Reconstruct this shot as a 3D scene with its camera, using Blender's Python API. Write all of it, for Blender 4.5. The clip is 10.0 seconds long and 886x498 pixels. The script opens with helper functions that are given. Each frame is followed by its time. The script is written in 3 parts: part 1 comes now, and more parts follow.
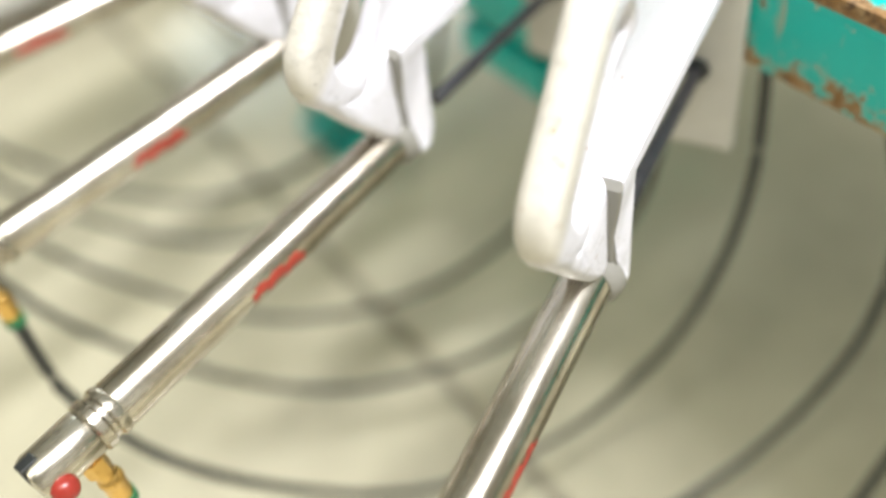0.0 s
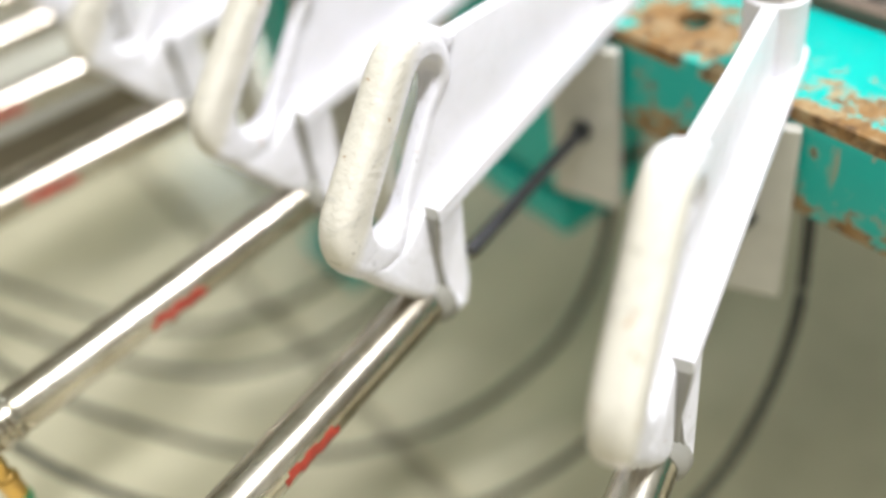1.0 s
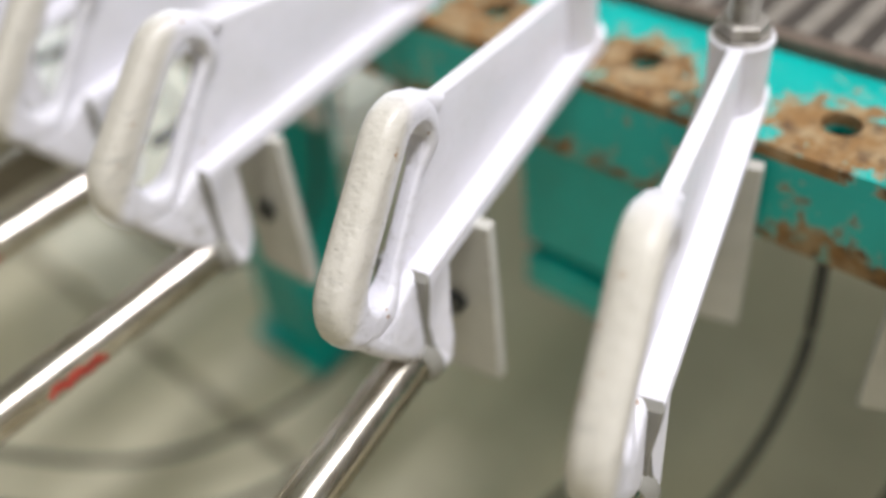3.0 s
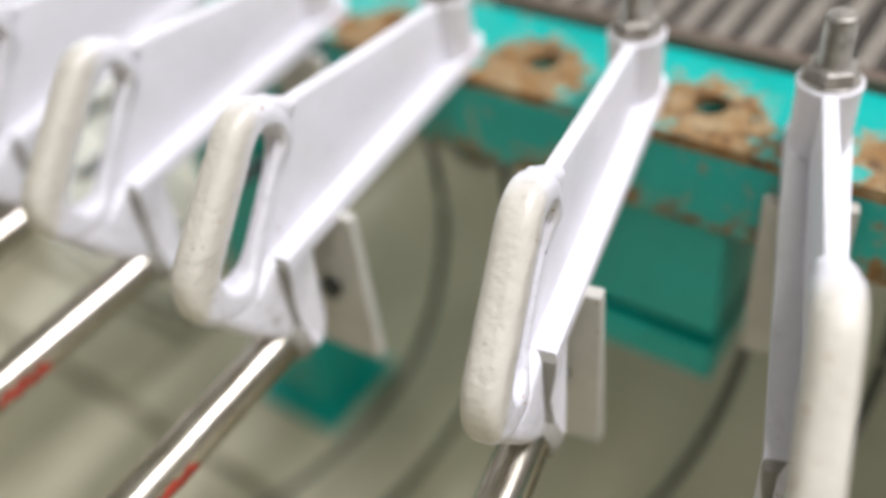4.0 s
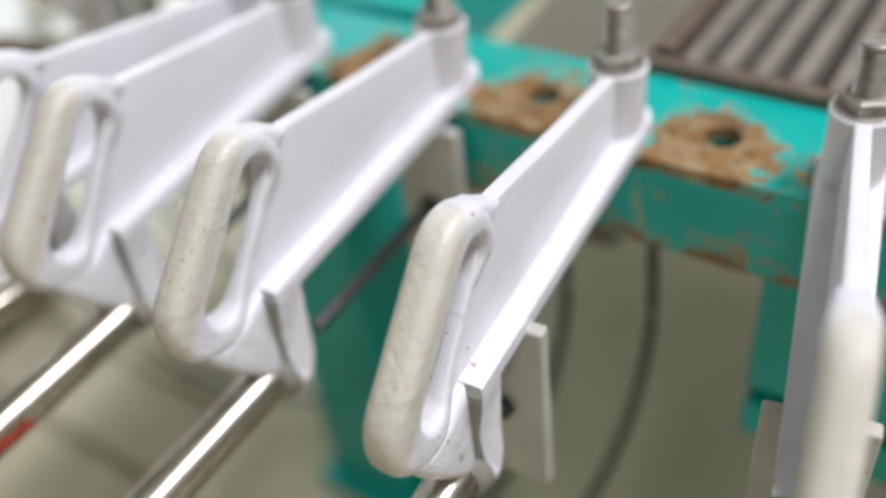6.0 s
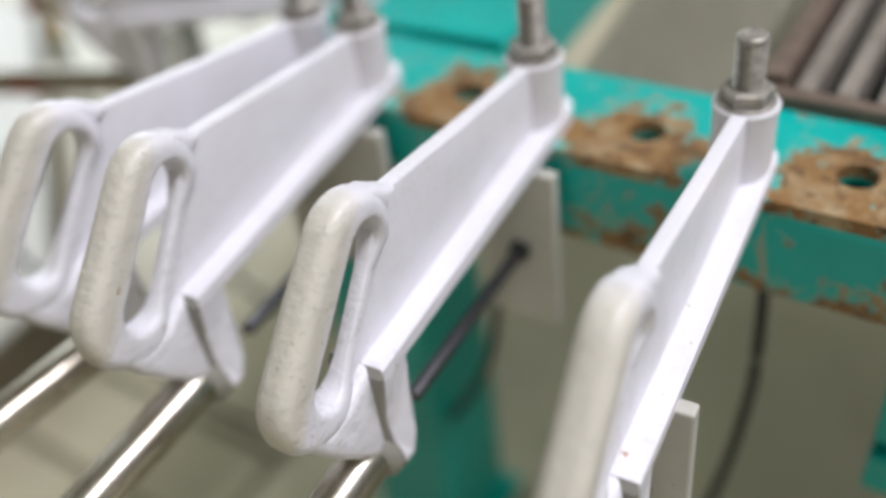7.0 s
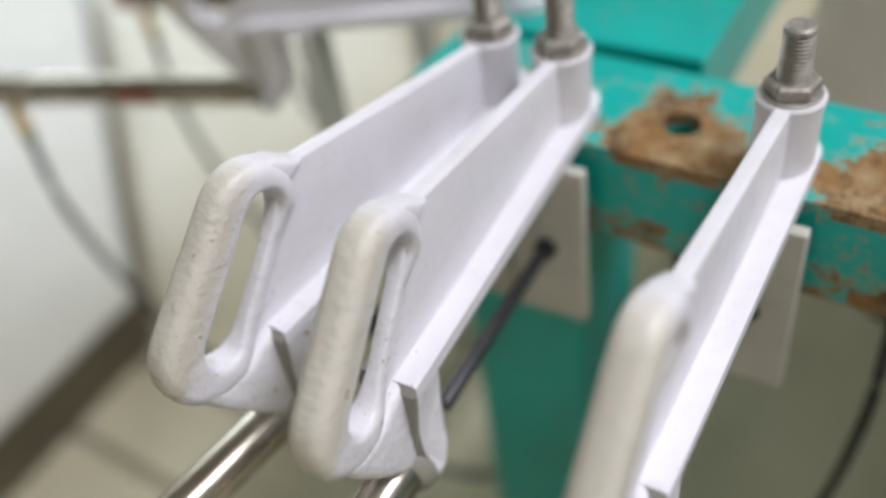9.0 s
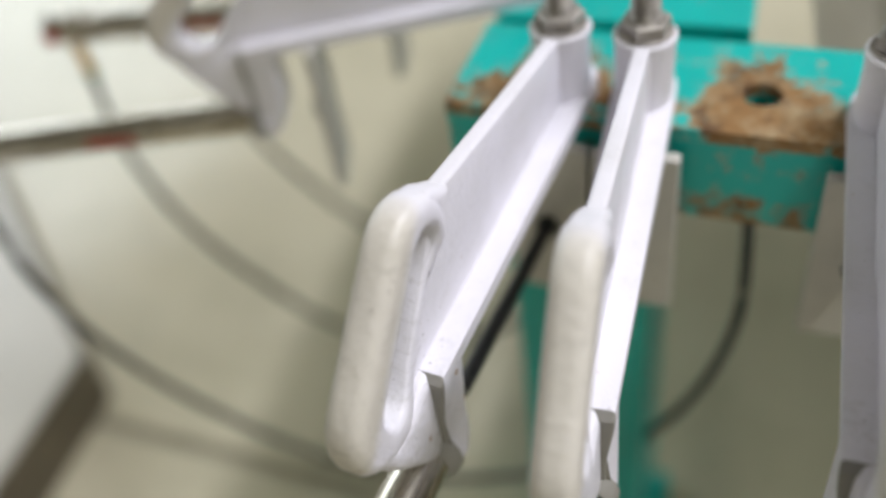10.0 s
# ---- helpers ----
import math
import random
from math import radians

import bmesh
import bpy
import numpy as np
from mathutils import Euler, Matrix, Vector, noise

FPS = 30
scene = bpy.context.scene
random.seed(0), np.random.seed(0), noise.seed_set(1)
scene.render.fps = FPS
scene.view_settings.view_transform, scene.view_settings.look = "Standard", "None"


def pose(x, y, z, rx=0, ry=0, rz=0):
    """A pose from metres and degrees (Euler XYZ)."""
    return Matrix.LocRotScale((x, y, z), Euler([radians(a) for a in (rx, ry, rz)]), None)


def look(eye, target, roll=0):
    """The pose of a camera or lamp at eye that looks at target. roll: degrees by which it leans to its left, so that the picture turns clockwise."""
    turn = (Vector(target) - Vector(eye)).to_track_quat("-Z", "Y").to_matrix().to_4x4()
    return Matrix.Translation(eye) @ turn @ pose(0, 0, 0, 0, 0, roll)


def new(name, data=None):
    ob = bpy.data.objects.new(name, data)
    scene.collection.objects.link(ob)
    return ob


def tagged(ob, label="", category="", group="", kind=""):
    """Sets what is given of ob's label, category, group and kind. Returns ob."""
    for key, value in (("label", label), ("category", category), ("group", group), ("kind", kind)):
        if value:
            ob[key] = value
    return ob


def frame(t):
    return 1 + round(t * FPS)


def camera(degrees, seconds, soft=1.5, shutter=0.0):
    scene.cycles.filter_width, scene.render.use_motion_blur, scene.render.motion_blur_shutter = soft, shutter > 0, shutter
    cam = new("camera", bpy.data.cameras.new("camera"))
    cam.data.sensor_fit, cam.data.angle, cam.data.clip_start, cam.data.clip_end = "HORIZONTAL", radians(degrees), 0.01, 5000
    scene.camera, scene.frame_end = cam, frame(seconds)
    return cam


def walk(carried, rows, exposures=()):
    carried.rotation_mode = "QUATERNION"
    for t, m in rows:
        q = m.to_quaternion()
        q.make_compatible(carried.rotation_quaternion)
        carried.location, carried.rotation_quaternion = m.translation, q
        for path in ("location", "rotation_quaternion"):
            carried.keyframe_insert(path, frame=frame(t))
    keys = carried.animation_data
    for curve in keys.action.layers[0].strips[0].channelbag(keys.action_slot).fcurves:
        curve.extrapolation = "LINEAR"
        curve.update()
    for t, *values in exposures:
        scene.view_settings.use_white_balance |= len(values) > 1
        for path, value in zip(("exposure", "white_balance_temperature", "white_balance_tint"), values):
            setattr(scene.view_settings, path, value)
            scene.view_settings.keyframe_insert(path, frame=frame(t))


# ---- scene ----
cam = camera(51.00, 10.0, soft=3.0)
PATH = [
    (0, (0.4468, -0.2890, 0.1948), (-0.4626, 0.1998, -0.8933), -10.79),
    (0.2, (0.4650, -0.2892, 0.2039), (-0.4729, 0.2572, -0.8313), -8.17),
    (0.3, (0.4644, -0.2907, 0.2060), (-0.4791, 0.2778, -0.8120), -8.65),
    (0.5, (0.4547, -0.2928, 0.2089), (-0.5076, 0.2971, -0.7791), -8.16),
    (1, (0.4090, -0.2830, 0.2016), (-0.5660, 0.2901, -0.7838), -10.33),
    (1.5, (0.3666, -0.2848, 0.2065), (-0.5556, 0.3637, -0.7829), -10.38),
    (2, (0.3318, -0.2869, 0.2095), (-0.5710, 0.3660, -0.7949), -10.19),
    (2.5, (0.3046, -0.2914, 0.2130), (-0.5585, 0.4126, -0.7917), -8.87),
    (2.7, (0.2902, -0.2979, 0.2132), (-0.5582, 0.4310, -0.7863), -8.10),
    (3.8, (0.2158, -0.3308, 0.2373), (-0.4865, 0.5127, -0.7851), -6.77),
    (4, (0.2022, -0.3310, 0.2331), (-0.5208, 0.5220, -0.7668), -8.09),
    (4.5, (0.1577, -0.3290, 0.2323), (-0.5840, 0.5549, -0.7262), -9.67),
    (5, (0.1329, -0.3286, 0.2294), (-0.5759, 0.5553, -0.7537), -8.45),
    (6.3, (0.0823, -0.3248, 0.2248), (-0.6286, 0.5854, -0.7324), -7.37),
    (6.5, (0.0676, -0.3233, 0.2274), (-0.6439, 0.5784, -0.7374), -7.95),
    (7, (0.0395, -0.3149, 0.2228), (-0.6622, 0.6010, -0.7357), -8.58),
    (7.5, (0.0179, -0.3156, 0.2238), (-0.6692, 0.6130, -0.7331), -8.35),
    (8, (-0.0052, -0.3121, 0.2229), (-0.6956, 0.5975, -0.7497), -9.05),
    (8.5, (-0.0368, -0.3074, 0.2285), (-0.7212, 0.5836, -0.7653), -10.07),
    (9, (-0.0629, -0.3011, 0.2284), (-0.7643, 0.5623, -0.7778), -9.60),
    (9.5, (-0.0956, -0.3054, 0.2308), (-0.7961, 0.5533, -0.7801), -10.52),
    (10, (-0.1632, -0.3236, 0.2331), (-0.6463, 0.6330, -0.8165), -10.01),
]
# the film brightens and darkens a little on the way
STOPS = [(0, 0.62, 6450, 3), (0.5, 0.40, 6450, 4), (1, 0.36, 6450, 2), (1.5, 0.08, 6400, 4), (2, -0.14, 6400, 5), (4, -0.06, 6350, 7), (4.5, 0.0, 6350, 7), (5, -0.2, 6300, 7), (6.5, -0.25, 6300, 7), (7.5, -0.36, 6250, 7), (8, -0.42, 6250, 7), (9, -0.36, 6300, 7), (10, -0.2, 6300, 7)]
walk(cam, [(t, look(eye, target, roll)) for t, eye, target, roll in PATH], STOPS)

# thin depth of field of the close lens
cam.data.dof.use_dof = True
cam.data.dof.focus_distance = 0.295
cam.data.dof.aperture_fstop = 2.6

FLOOR = -0.40
CEIL = 2.3


# ---------- small builders ----------
def mesh_of(bm, name, smooth=False):
    me = bpy.data.meshes.new(name)
    bmesh.ops.recalc_face_normals(bm, faces=bm.faces)
    bm.to_mesh(me)
    bm.free()
    if smooth:
        for p in me.polygons:
            p.use_smooth = True
        me.set_sharp_from_angle(angle=radians(38))
    return me


def part(name, bm, material, parent, label="", smooth=False):
    me = mesh_of(bm, name, smooth)
    me.materials.append(material)
    ob = new(name, me)
    ob.parent = parent
    if label:
        tagged(ob, label)
    return ob


def empty(name, m, label, category, group="", kind=""):
    ob = new(name)
    ob.empty_display_size = 0.02
    ob.matrix_world = m
    return tagged(ob, label, category, group, kind)


def add_box(bm, x0, x1, y0, y1, z0, z1, bevel=0.0, segs=2):
    r = bmesh.ops.create_cube(bm, size=1.0)
    vs = r["verts"]
    for v in vs:
        v.co = Vector(((x0 + x1) / 2 + v.co.x * (x1 - x0), (y0 + y1) / 2 + v.co.y * (y1 - y0), (z0 + z1) / 2 + v.co.z * (z1 - z0)))
    if bevel:
        es = list({e for v in vs for e in v.link_edges})
        bmesh.ops.bevel(bm, geom=es, offset=bevel, segments=segs, affect="EDGES", profile=0.5)
    return bm


def box(x0, x1, y0, y1, z0, z1, bevel=0.0, segs=2):
    return add_box(bmesh.new(), x0, x1, y0, y1, z0, z1, bevel, segs)


def add_lathe(bm, prof, m, n=28, closed=False):
    """Turn a profile of (radius, height) about the local z axis, laid by m."""
    rings = []
    for r, h in prof:
        rings.append([bm.verts.new(m @ Vector((r * math.cos(a), r * math.sin(a), h))) for a in [2 * math.pi * i / n for i in range(n)]])
    for a, b in zip(rings, rings[1:]):
        for i in range(n):
            j = (i + 1) % n
            bm.faces.new((a[i], a[j], b[j], b[i]))
    if closed:
        a, b = rings[-1], rings[0]
        for i in range(n):
            j = (i + 1) % n
            bm.faces.new((a[i], a[j], b[j], b[i]))
    else:
        bm.faces.new(rings[0][::-1])
        bm.faces.new(rings[-1])
    return bm


def add_tube(bm, pts, r, n=12, ref=Vector((0, 0, 1))):
    """A round bar along a line of points."""
    rings = []
    for i, p in enumerate(pts):
        d = (pts[min(i + 1, len(pts) - 1)] - pts[max(i - 1, 0)]).normalized()
        s = d.cross(ref)
        if s.length < 1e-4:
            s = d.cross(Vector((1, 0, 0)))
        s.normalize()
        u = s.cross(d)
        rings.append([bm.verts.new(p + r * (math.cos(a) * s + math.sin(a) * u)) for a in [2 * math.pi * k / n for k in range(n)]])
    for a, b in zip(rings, rings[1:]):
        for i in range(n):
            j = (i + 1) % n
            bm.faces.new((a[i], a[j], b[j], b[i]))
    bm.faces.new(rings[0][::-1])
    bm.faces.new(rings[-1])
    return bm


def spline(pts, steps=10):
    """Smooth line through points."""
    pts = [Vector(p) for p in pts]
    q = [2 * pts[0] - pts[1]] + pts + [2 * pts[-1] - pts[-2]]
    out = []
    for i in range(1, len(q) - 2):
        for k in range(steps):
            t = k / steps
            a, b, c, d = q[i - 1], q[i], q[i + 1], q[i + 2]
            out.append(0.5 * (2 * b + (c - a) * t + (2 * a - 5 * b + 4 * c - d) * t * t + (3 * b - a - 3 * c + d) * t ** 3))
    out.append(pts[-1])
    return out


def add_slab(bm, outer, h, r, inner=None, layers=4, ri_r=None):
    """A plate of half thickness h (along x) cut to the outline outer (list of (y, z)), with edges rounded by r; inner: a hole in it."""
    def inset(loop, d):
        n, res = len(loop), []
        area = sum(loop[i][0] * loop[(i + 1) % n][1] - loop[(i + 1) % n][0] * loop[i][1] for i in range(n))
        sg = 1 if area > 0 else -1
        for i in range(n):
            a, b, c = Vector(loop[i - 1]), Vector(loop[i]), Vector(loop[(i + 1) % n])
            e1, e2 = (b - a).normalized(), (c - b).normalized()
            n1, n2 = Vector((-e1.y, e1.x)) * sg, Vector((-e2.y, e2.x)) * sg
            m = (n1 + n2)
            m = m / max(m.length_squared / 2, 0.35)
            res.append(b + m * d)
        return res
    def rings(loop, sign, r):
        res = []
        for side in (-1, 1):
            ks = range(layers + 1) if side < 0 else range(layers, -1, -1)
            for k in ks:
                a = math.pi / 2 * k / layers
                res.append([bm.verts.new((side * (h - r + r * math.cos(a)), p[0], p[1])) for p in inset(loop, sign * r * (1 - math.sin(a)))])
        for u, v in zip(res, res[1:]):
            for i in range(len(u)):
                j = (i + 1) % len(u)
                bm.faces.new((u[i], u[j], v[j], v[i]))
        return res
    ro = rings(outer, 1, r)
    if inner is None:
        bm.faces.new(ro[0])
        bm.faces.new(ro[-1])
    else:
        ri = rings(inner, -1, ri_r or r)
        for a, b in ((ro[0], ri[0]), (ro[-1], ri[-1])):
            for i in range(len(a)):
                j = (i + 1) % len(a)
                bm.faces.new((a[i], a[j], b[j], b[i]))
    return bm


def stadium(p0, p1, r0, r1, n=12):
    """Outline of two round ends with radii r0, r1 joined by straight flanks."""
    p0, p1 = Vector(p0), Vector(p1)
    d = (p1 - p0).normalized()
    b = math.atan2(d.y, d.x)
    out = []
    for i in range(n + 1):
        a = b + math.pi / 2 + math.pi * i / n
        out.append((p0.x + r0 * math.cos(a), p0.y + r0 * math.sin(a)))
    for i in range(1, 6):
        t = i / 6
        q, r = p0.lerp(p1, t), r0 + (r1 - r0) * t
        out.append((q.x + r * math.cos(b - math.pi / 2), q.y + r * math.sin(b - math.pi / 2)))
    for i in range(n + 1):
        a = b - math.pi / 2 + math.pi * i / n
        out.append((p1.x + r1 * math.cos(a), p1.y + r1 * math.sin(a)))
    for i in range(1, 6):
        t = i / 6
        q, r = p1.lerp(p0, t), r1 + (r0 - r1) * t
        out.append((q.x + r * math.cos(b + math.pi / 2), q.y + r * math.sin(b + math.pi / 2)))
    return out


# ---------- light ----------
world = bpy.data.worlds.new("factory_air")
world.use_nodes = True
world.node_tree.nodes["Background"].inputs[0].default_value = (0.9, 0.95, 1.0, 1)
world.node_tree.nodes["Background"].inputs[1].default_value = 0.15
scene.world = world


def area(name, eye, target, sx, sy, watts, colour):
    d = bpy.data.lights.new(name, "AREA")
    d.shape, d.size, d.size_y, d.energy, d.color = "RECTANGLE", sx, sy, watts, colour
    ob = new(name, d)
    ob.matrix_world = look(eye, target)
    return ob


area("overhead_light", (1.0, 0.40, CEIL - 0.12), (1.0, 0.40, 0), 0.22, 1.5, 92, (0.955, 0.92, 1.0))
# unseen warm fill, added to brighten the floor and the handle fronts
area("overhead_light", (0.75, -1.1, CEIL - 0.12), (0.75, -1.1, 0), 0.14, 1.5, 18, (1.0, 0.96, 0.86))
area("window_daylight", (-2.98, 1.72, 0.85), (0, 1.0, -0.1), 2.3, 1.3, 48, (0.92, 0.97, 1.0))


# ---------- materials ----------
class Mat:
    """A node material in the making."""
    def __init__(self, name, colour, rough=0.5, metal=0.0):
        self.m = bpy.data.materials.new(name)
        self.m.use_nodes = True
        self.t = self.m.node_tree
        self.b = self.t.nodes["Principled BSDF"]
        self.b.inputs["Base Color"].default_value = (*colour, 1)
        self.b.inputs["Roughness"].default_value = rough
        self.b.inputs["Metallic"].default_value = metal
        self.tc = self.t.nodes.new("ShaderNodeTexCoord")

    def link(self, a, b):
        self.t.links.new(a, b)

    def shifted(self):
        """The object's own coordinates, moved on by a random step for each object."""
        info = self.t.nodes.new("ShaderNodeObjectInfo")
        n = self.t.nodes.new("ShaderNodeVectorMath")
        n.operation = "ADD"
        self.link(self.tc.outputs["Object"], n.inputs[0])
        self.link(self.math("MULTIPLY", info.outputs["Random"], 9.0), n.inputs[1])
        return n.outputs[0]

    def noise(self, scale, detail=4.0, rough=0.6, stretch=None):
        n = self.t.nodes.new("ShaderNodeTexNoise")
        n.inputs["Scale"].default_value, n.inputs["Detail"].default_value, n.inputs["Roughness"].default_value = scale, detail, rough
        src = self.shifted()
        if stretch:
            mp = self.t.nodes.new("ShaderNodeMapping")
            mp.inputs["Scale"].default_value = stretch
            self.link(src, mp.inputs[0])
            src = mp.outputs[0]
        self.link(src, n.inputs["Vector"])
        return n.outputs["Fac"]

    def ramp(self, fac, lo, hi, c0=(0, 0, 0), c1=(1, 1, 1)):
        r = self.t.nodes.new("ShaderNodeValToRGB")
        r.color_ramp.elements[0].position, r.color_ramp.elements[1].position = lo, hi
        r.color_ramp.elements[0].color, r.color_ramp.elements[1].color = (*c0, 1), (*c1, 1)
        self.link(fac, r.inputs[0])
        return r.outputs[0]

    def mix(self, fac, a, b):
        n = self.t.nodes.new("ShaderNodeMix")
        n.data_type = "RGBA"
        for sock, v in ((n.inputs[0], fac), (n.inputs[6], a), (n.inputs[7], b)):
            if isinstance(v, tuple):
                sock.default_value = (*v, 1)
            elif isinstance(v, float):
                sock.default_value = v
            else:
                self.link(v, sock)
        return n.outputs[2]

    def math(self, op, a, b=0.0, clamp=False):
        n = self.t.nodes.new("ShaderNodeMath")
        n.operation, n.use_clamp = op, clamp
        for sock, v in ((n.inputs[0], a), (n.inputs[1], b)):
            if isinstance(v, (int, float)):
                sock.default_value = v
            else:
                self.link(v, sock)
        return n.outputs[0]

    def axis(self):
        s = self.t.nodes.new("ShaderNodeSeparateXYZ")
        self.link(self.tc.outputs["Object"], s.inputs[0])
        return s.outputs

    def bump(self, h, strength=0.3, dist=0.001):
        n = self.t.nodes.new("ShaderNodeBump")
        n.inputs["Strength"].default_value, n.inputs["Distance"].default_value = strength, dist
        self.link(h, n.inputs["Height"])
        self.link(n.outputs[0], self.b.inputs["Normal"])
        return self

    def colour(self, c):
        self.link(c, self.b.inputs["Base Color"])
        return self

    def rough(self, c):
        self.link(c, self.b.inputs["Roughness"])
        return self


def make_white():
    k = Mat("white_enamel_on_cast_iron", (0.8, 0.79, 0.8), 0.38)
    x, y, z = k.axis()
    grip = k.math("DIVIDE", k.math("SUBTRACT", -0.122, y), 0.02, True)
    base = k.mix(k.ramp(k.noise(30, 3), 0.35, 0.75), (0.755, 0.738, 0.79), (0.685, 0.67, 0.695))
    # hand-worn handle; the yellow outside is warm reflected light put into the colour
    out = k.math("SUBTRACT", k.math("MULTIPLY", k.math("SUBTRACT", z, 0.0215), 0.66), k.math("MULTIPLY", k.math("ADD", y, 0.1495), 0.755))
    warm_bounce = k.math("DIVIDE", k.math("SUBTRACT", k.math("ADD", out, k.math("MULTIPLY", k.noise(40, 4, 0.6), 0.008)), 0.0142), 0.005, True)
    base = k.mix(k.math("MULTIPLY", k.math("MULTIPLY", grip, warm_bounce), 0.72), base, (0.57, 0.53, 0.42))
    scuff = k.ramp(k.noise(75, 7, 0.75, (1, 1, 3)), 0.54, 0.72)
    amount = k.math("ADD", 0.17, k.math("MULTIPLY", grip, 0.50))
    base = k.mix(k.math("MULTIPLY", scuff, amount), base, (0.36, 0.345, 0.31))
    lines = k.ramp(k.noise(160, 3, 0.6, (0.25, 1, 2.2)), 0.66, 0.72)
    base = k.mix(k.math("MULTIPLY", k.math("MULTIPLY", lines, grip), 0.45), base, (0.25, 0.23, 0.20))
    pits = k.ramp(k.noise(520, 2, 0.5), 0.70, 0.74)
    base = k.mix(k.math("MULTIPLY", pits, k.math("ADD", 0.2, k.math("MULTIPLY", grip, 0.5))), base, (0.20, 0.17, 0.14))
    v = k.math("ADD", k.noise(170, 3, 0.6), k.math("MULTIPLY", grip, 0.034))
    base = k.mix(k.ramp(v, 0.735, 0.75), base, (0.33, 0.17, 0.055))
    k.colour(base)
    k.rough(k.ramp(k.noise(60, 3), 0.3, 0.8, (0.3, 0.3, 0.3), (0.5, 0.5, 0.5)))
    cast = k.math("ADD", k.noise(380, 3), k.math("MULTIPLY", k.noise(120, 3), 1.5))
    k.bump(k.math("MULTIPLY", cast, k.math("ADD", 0.35, k.math("MULTIPLY", grip, 0.65))), 0.55, 0.0008)
    return k.m


def make_grey_plate(name, c):
    k = Mat(name, c, 0.45)
    n = k.ramp(k.noise(45, 5), 0.3, 0.75)
    dark = tuple(v * 0.8 for v in c)
    base = k.mix(n, c, dark)
    base = k.mix(k.ramp(k.noise(160, 3), 0.70, 0.74), base, (0.25, 0.2, 0.15))
    k.colour(base)
    k.bump(k.noise(300, 3), 0.2, 0.0005)
    return k.m


def make_teal(name, holes):
    k = Mat(name, (0.01, 0.34, 0.31), 0.38)
    x, y, z = k.axis()
    fine = k.noise(115, 10, 0.75)
    coarse = k.noise(26, 3, 0.5)
    v = k.math("ADD", k.math("MULTIPLY", fine, 1.0), k.math("MULTIPLY", coarse, 0.40))
    if holes:
        # wear round the bolt holes and along the arrises
        px = k.math("ABSOLUTE", k.math("SUBTRACT", k.math("MODULO", k.math("ADD", x, 0.0427 + 0.0855 * 10), 0.0855), 0.0427))
        d = k.math("SQRT", k.math("ADD", k.math("MULTIPLY", px, px), k.math("MULTIPLY", k.math("ADD", y, 0.004), k.math("ADD", y, 0.004))))
        near = k.math("MULTIPLY", k.math("SUBTRACT", 1.0, k.math("DIVIDE", d, 0.034), True), k.math("LESS_THAN", x, 0.213))
        band = k.math("SUBTRACT", 1.0, k.math("DIVIDE", k.math("ABSOLUTE", k.math("ADD", y, 0.014)), 0.024), True)
        arris = k.math("MULTIPLY", k.math("SUBTRACT", 1.0, k.math("DIVIDE", k.math("ABSOLUTE", k.math("ADD", y, 0.0265)), 0.0075), True), k.math("ADD", 0.08, k.math("MULTIPLY", k.math("GREATER_THAN", x, 0.20), 0.22)))
        ontop = k.math("GREATER_THAN", z, -0.006)
        top = k.math("MULTIPLY", ontop, k.math("ADD", arris, k.math("ADD", k.math("MULTIPLY", near, 0.34), k.math("MULTIPLY", band, 0.15))))
        low = k.math("MULTIPLY", k.math("SUBTRACT", 1.0, k.math("DIVIDE", k.math("ADD", z, 0.046), 0.022), True), 0.21)
        v = k.math("ADD", v, k.math("ADD", top, low))
    else:
        v = k.math("ADD", v, -0.06)
    worn = k.ramp(v, 0.835, 0.850)
    halo = k.ramp(v, 0.800, 0.830)
    rust = k.mix(k.ramp(k.noise(70, 7, 0.75), 0.46, 0.66), (0.225, 0.120, 0.038), (0.37, 0.285, 0.16))
    rust = k.mix(k.ramp(k.noise(130, 5, 0.7), 0.50, 0.66), rust, (0.075, 0.040, 0.018))
    paint = k.mix(k.ramp(k.noise(14, 4), 0.35, 0.7), (0.005, 0.42, 0.375), (0.008, 0.33, 0.285))
    paint = k.mix(k.math("MULTIPLY", halo, 0.6), paint, (0.35, 0.42, 0.34))
    streak = k.ramp(k.noise(45, 4, 0.6, (2.2, 2.2, 0.25)), 0.66, 0.70)
    paint = k.mix(k.math("MULTIPLY", streak, 0.75), paint, (0.34, 0.30, 0.20))
    k.colour(k.mix(worn, paint, rust))
    k.rough(k.mix(worn, (0.33, 0.33, 0.33), (0.8, 0.8, 0.8)))
    k.bump(k.math("ADD", k.math("MULTIPLY", worn, -0.6), k.math("MULTIPLY", k.noise(260, 4), 0.5)), 0.5, 0.0006)
    return k.m


def make_chrome():
    k = Mat("polished_steel_tube", (0.78, 0.76, 0.72), 0.12, 1.0)
    s = k.noise(60, 5, 0.6, (6, 0.4, 6))
    k.rough(k.ramp(s, 0.3, 0.8, (0.20, 0.20, 0.20), (0.36, 0.36, 0.36)))
    grime = k.ramp(k.noise(16, 6, 0.7, (2, 1, 2)), 0.42, 0.62)
    steel = k.mix(k.ramp(k.noise(35, 4), 0.45, 0.8), (0.60, 0.57, 0.50), (0.42, 0.37, 0.29))
    k.colour(k.mix(k.math("MULTIPLY", grime, 0.6), steel, (0.23, 0.19, 0.13)))
    k.bump(s, 0.05, 0.0004)
    return k.m


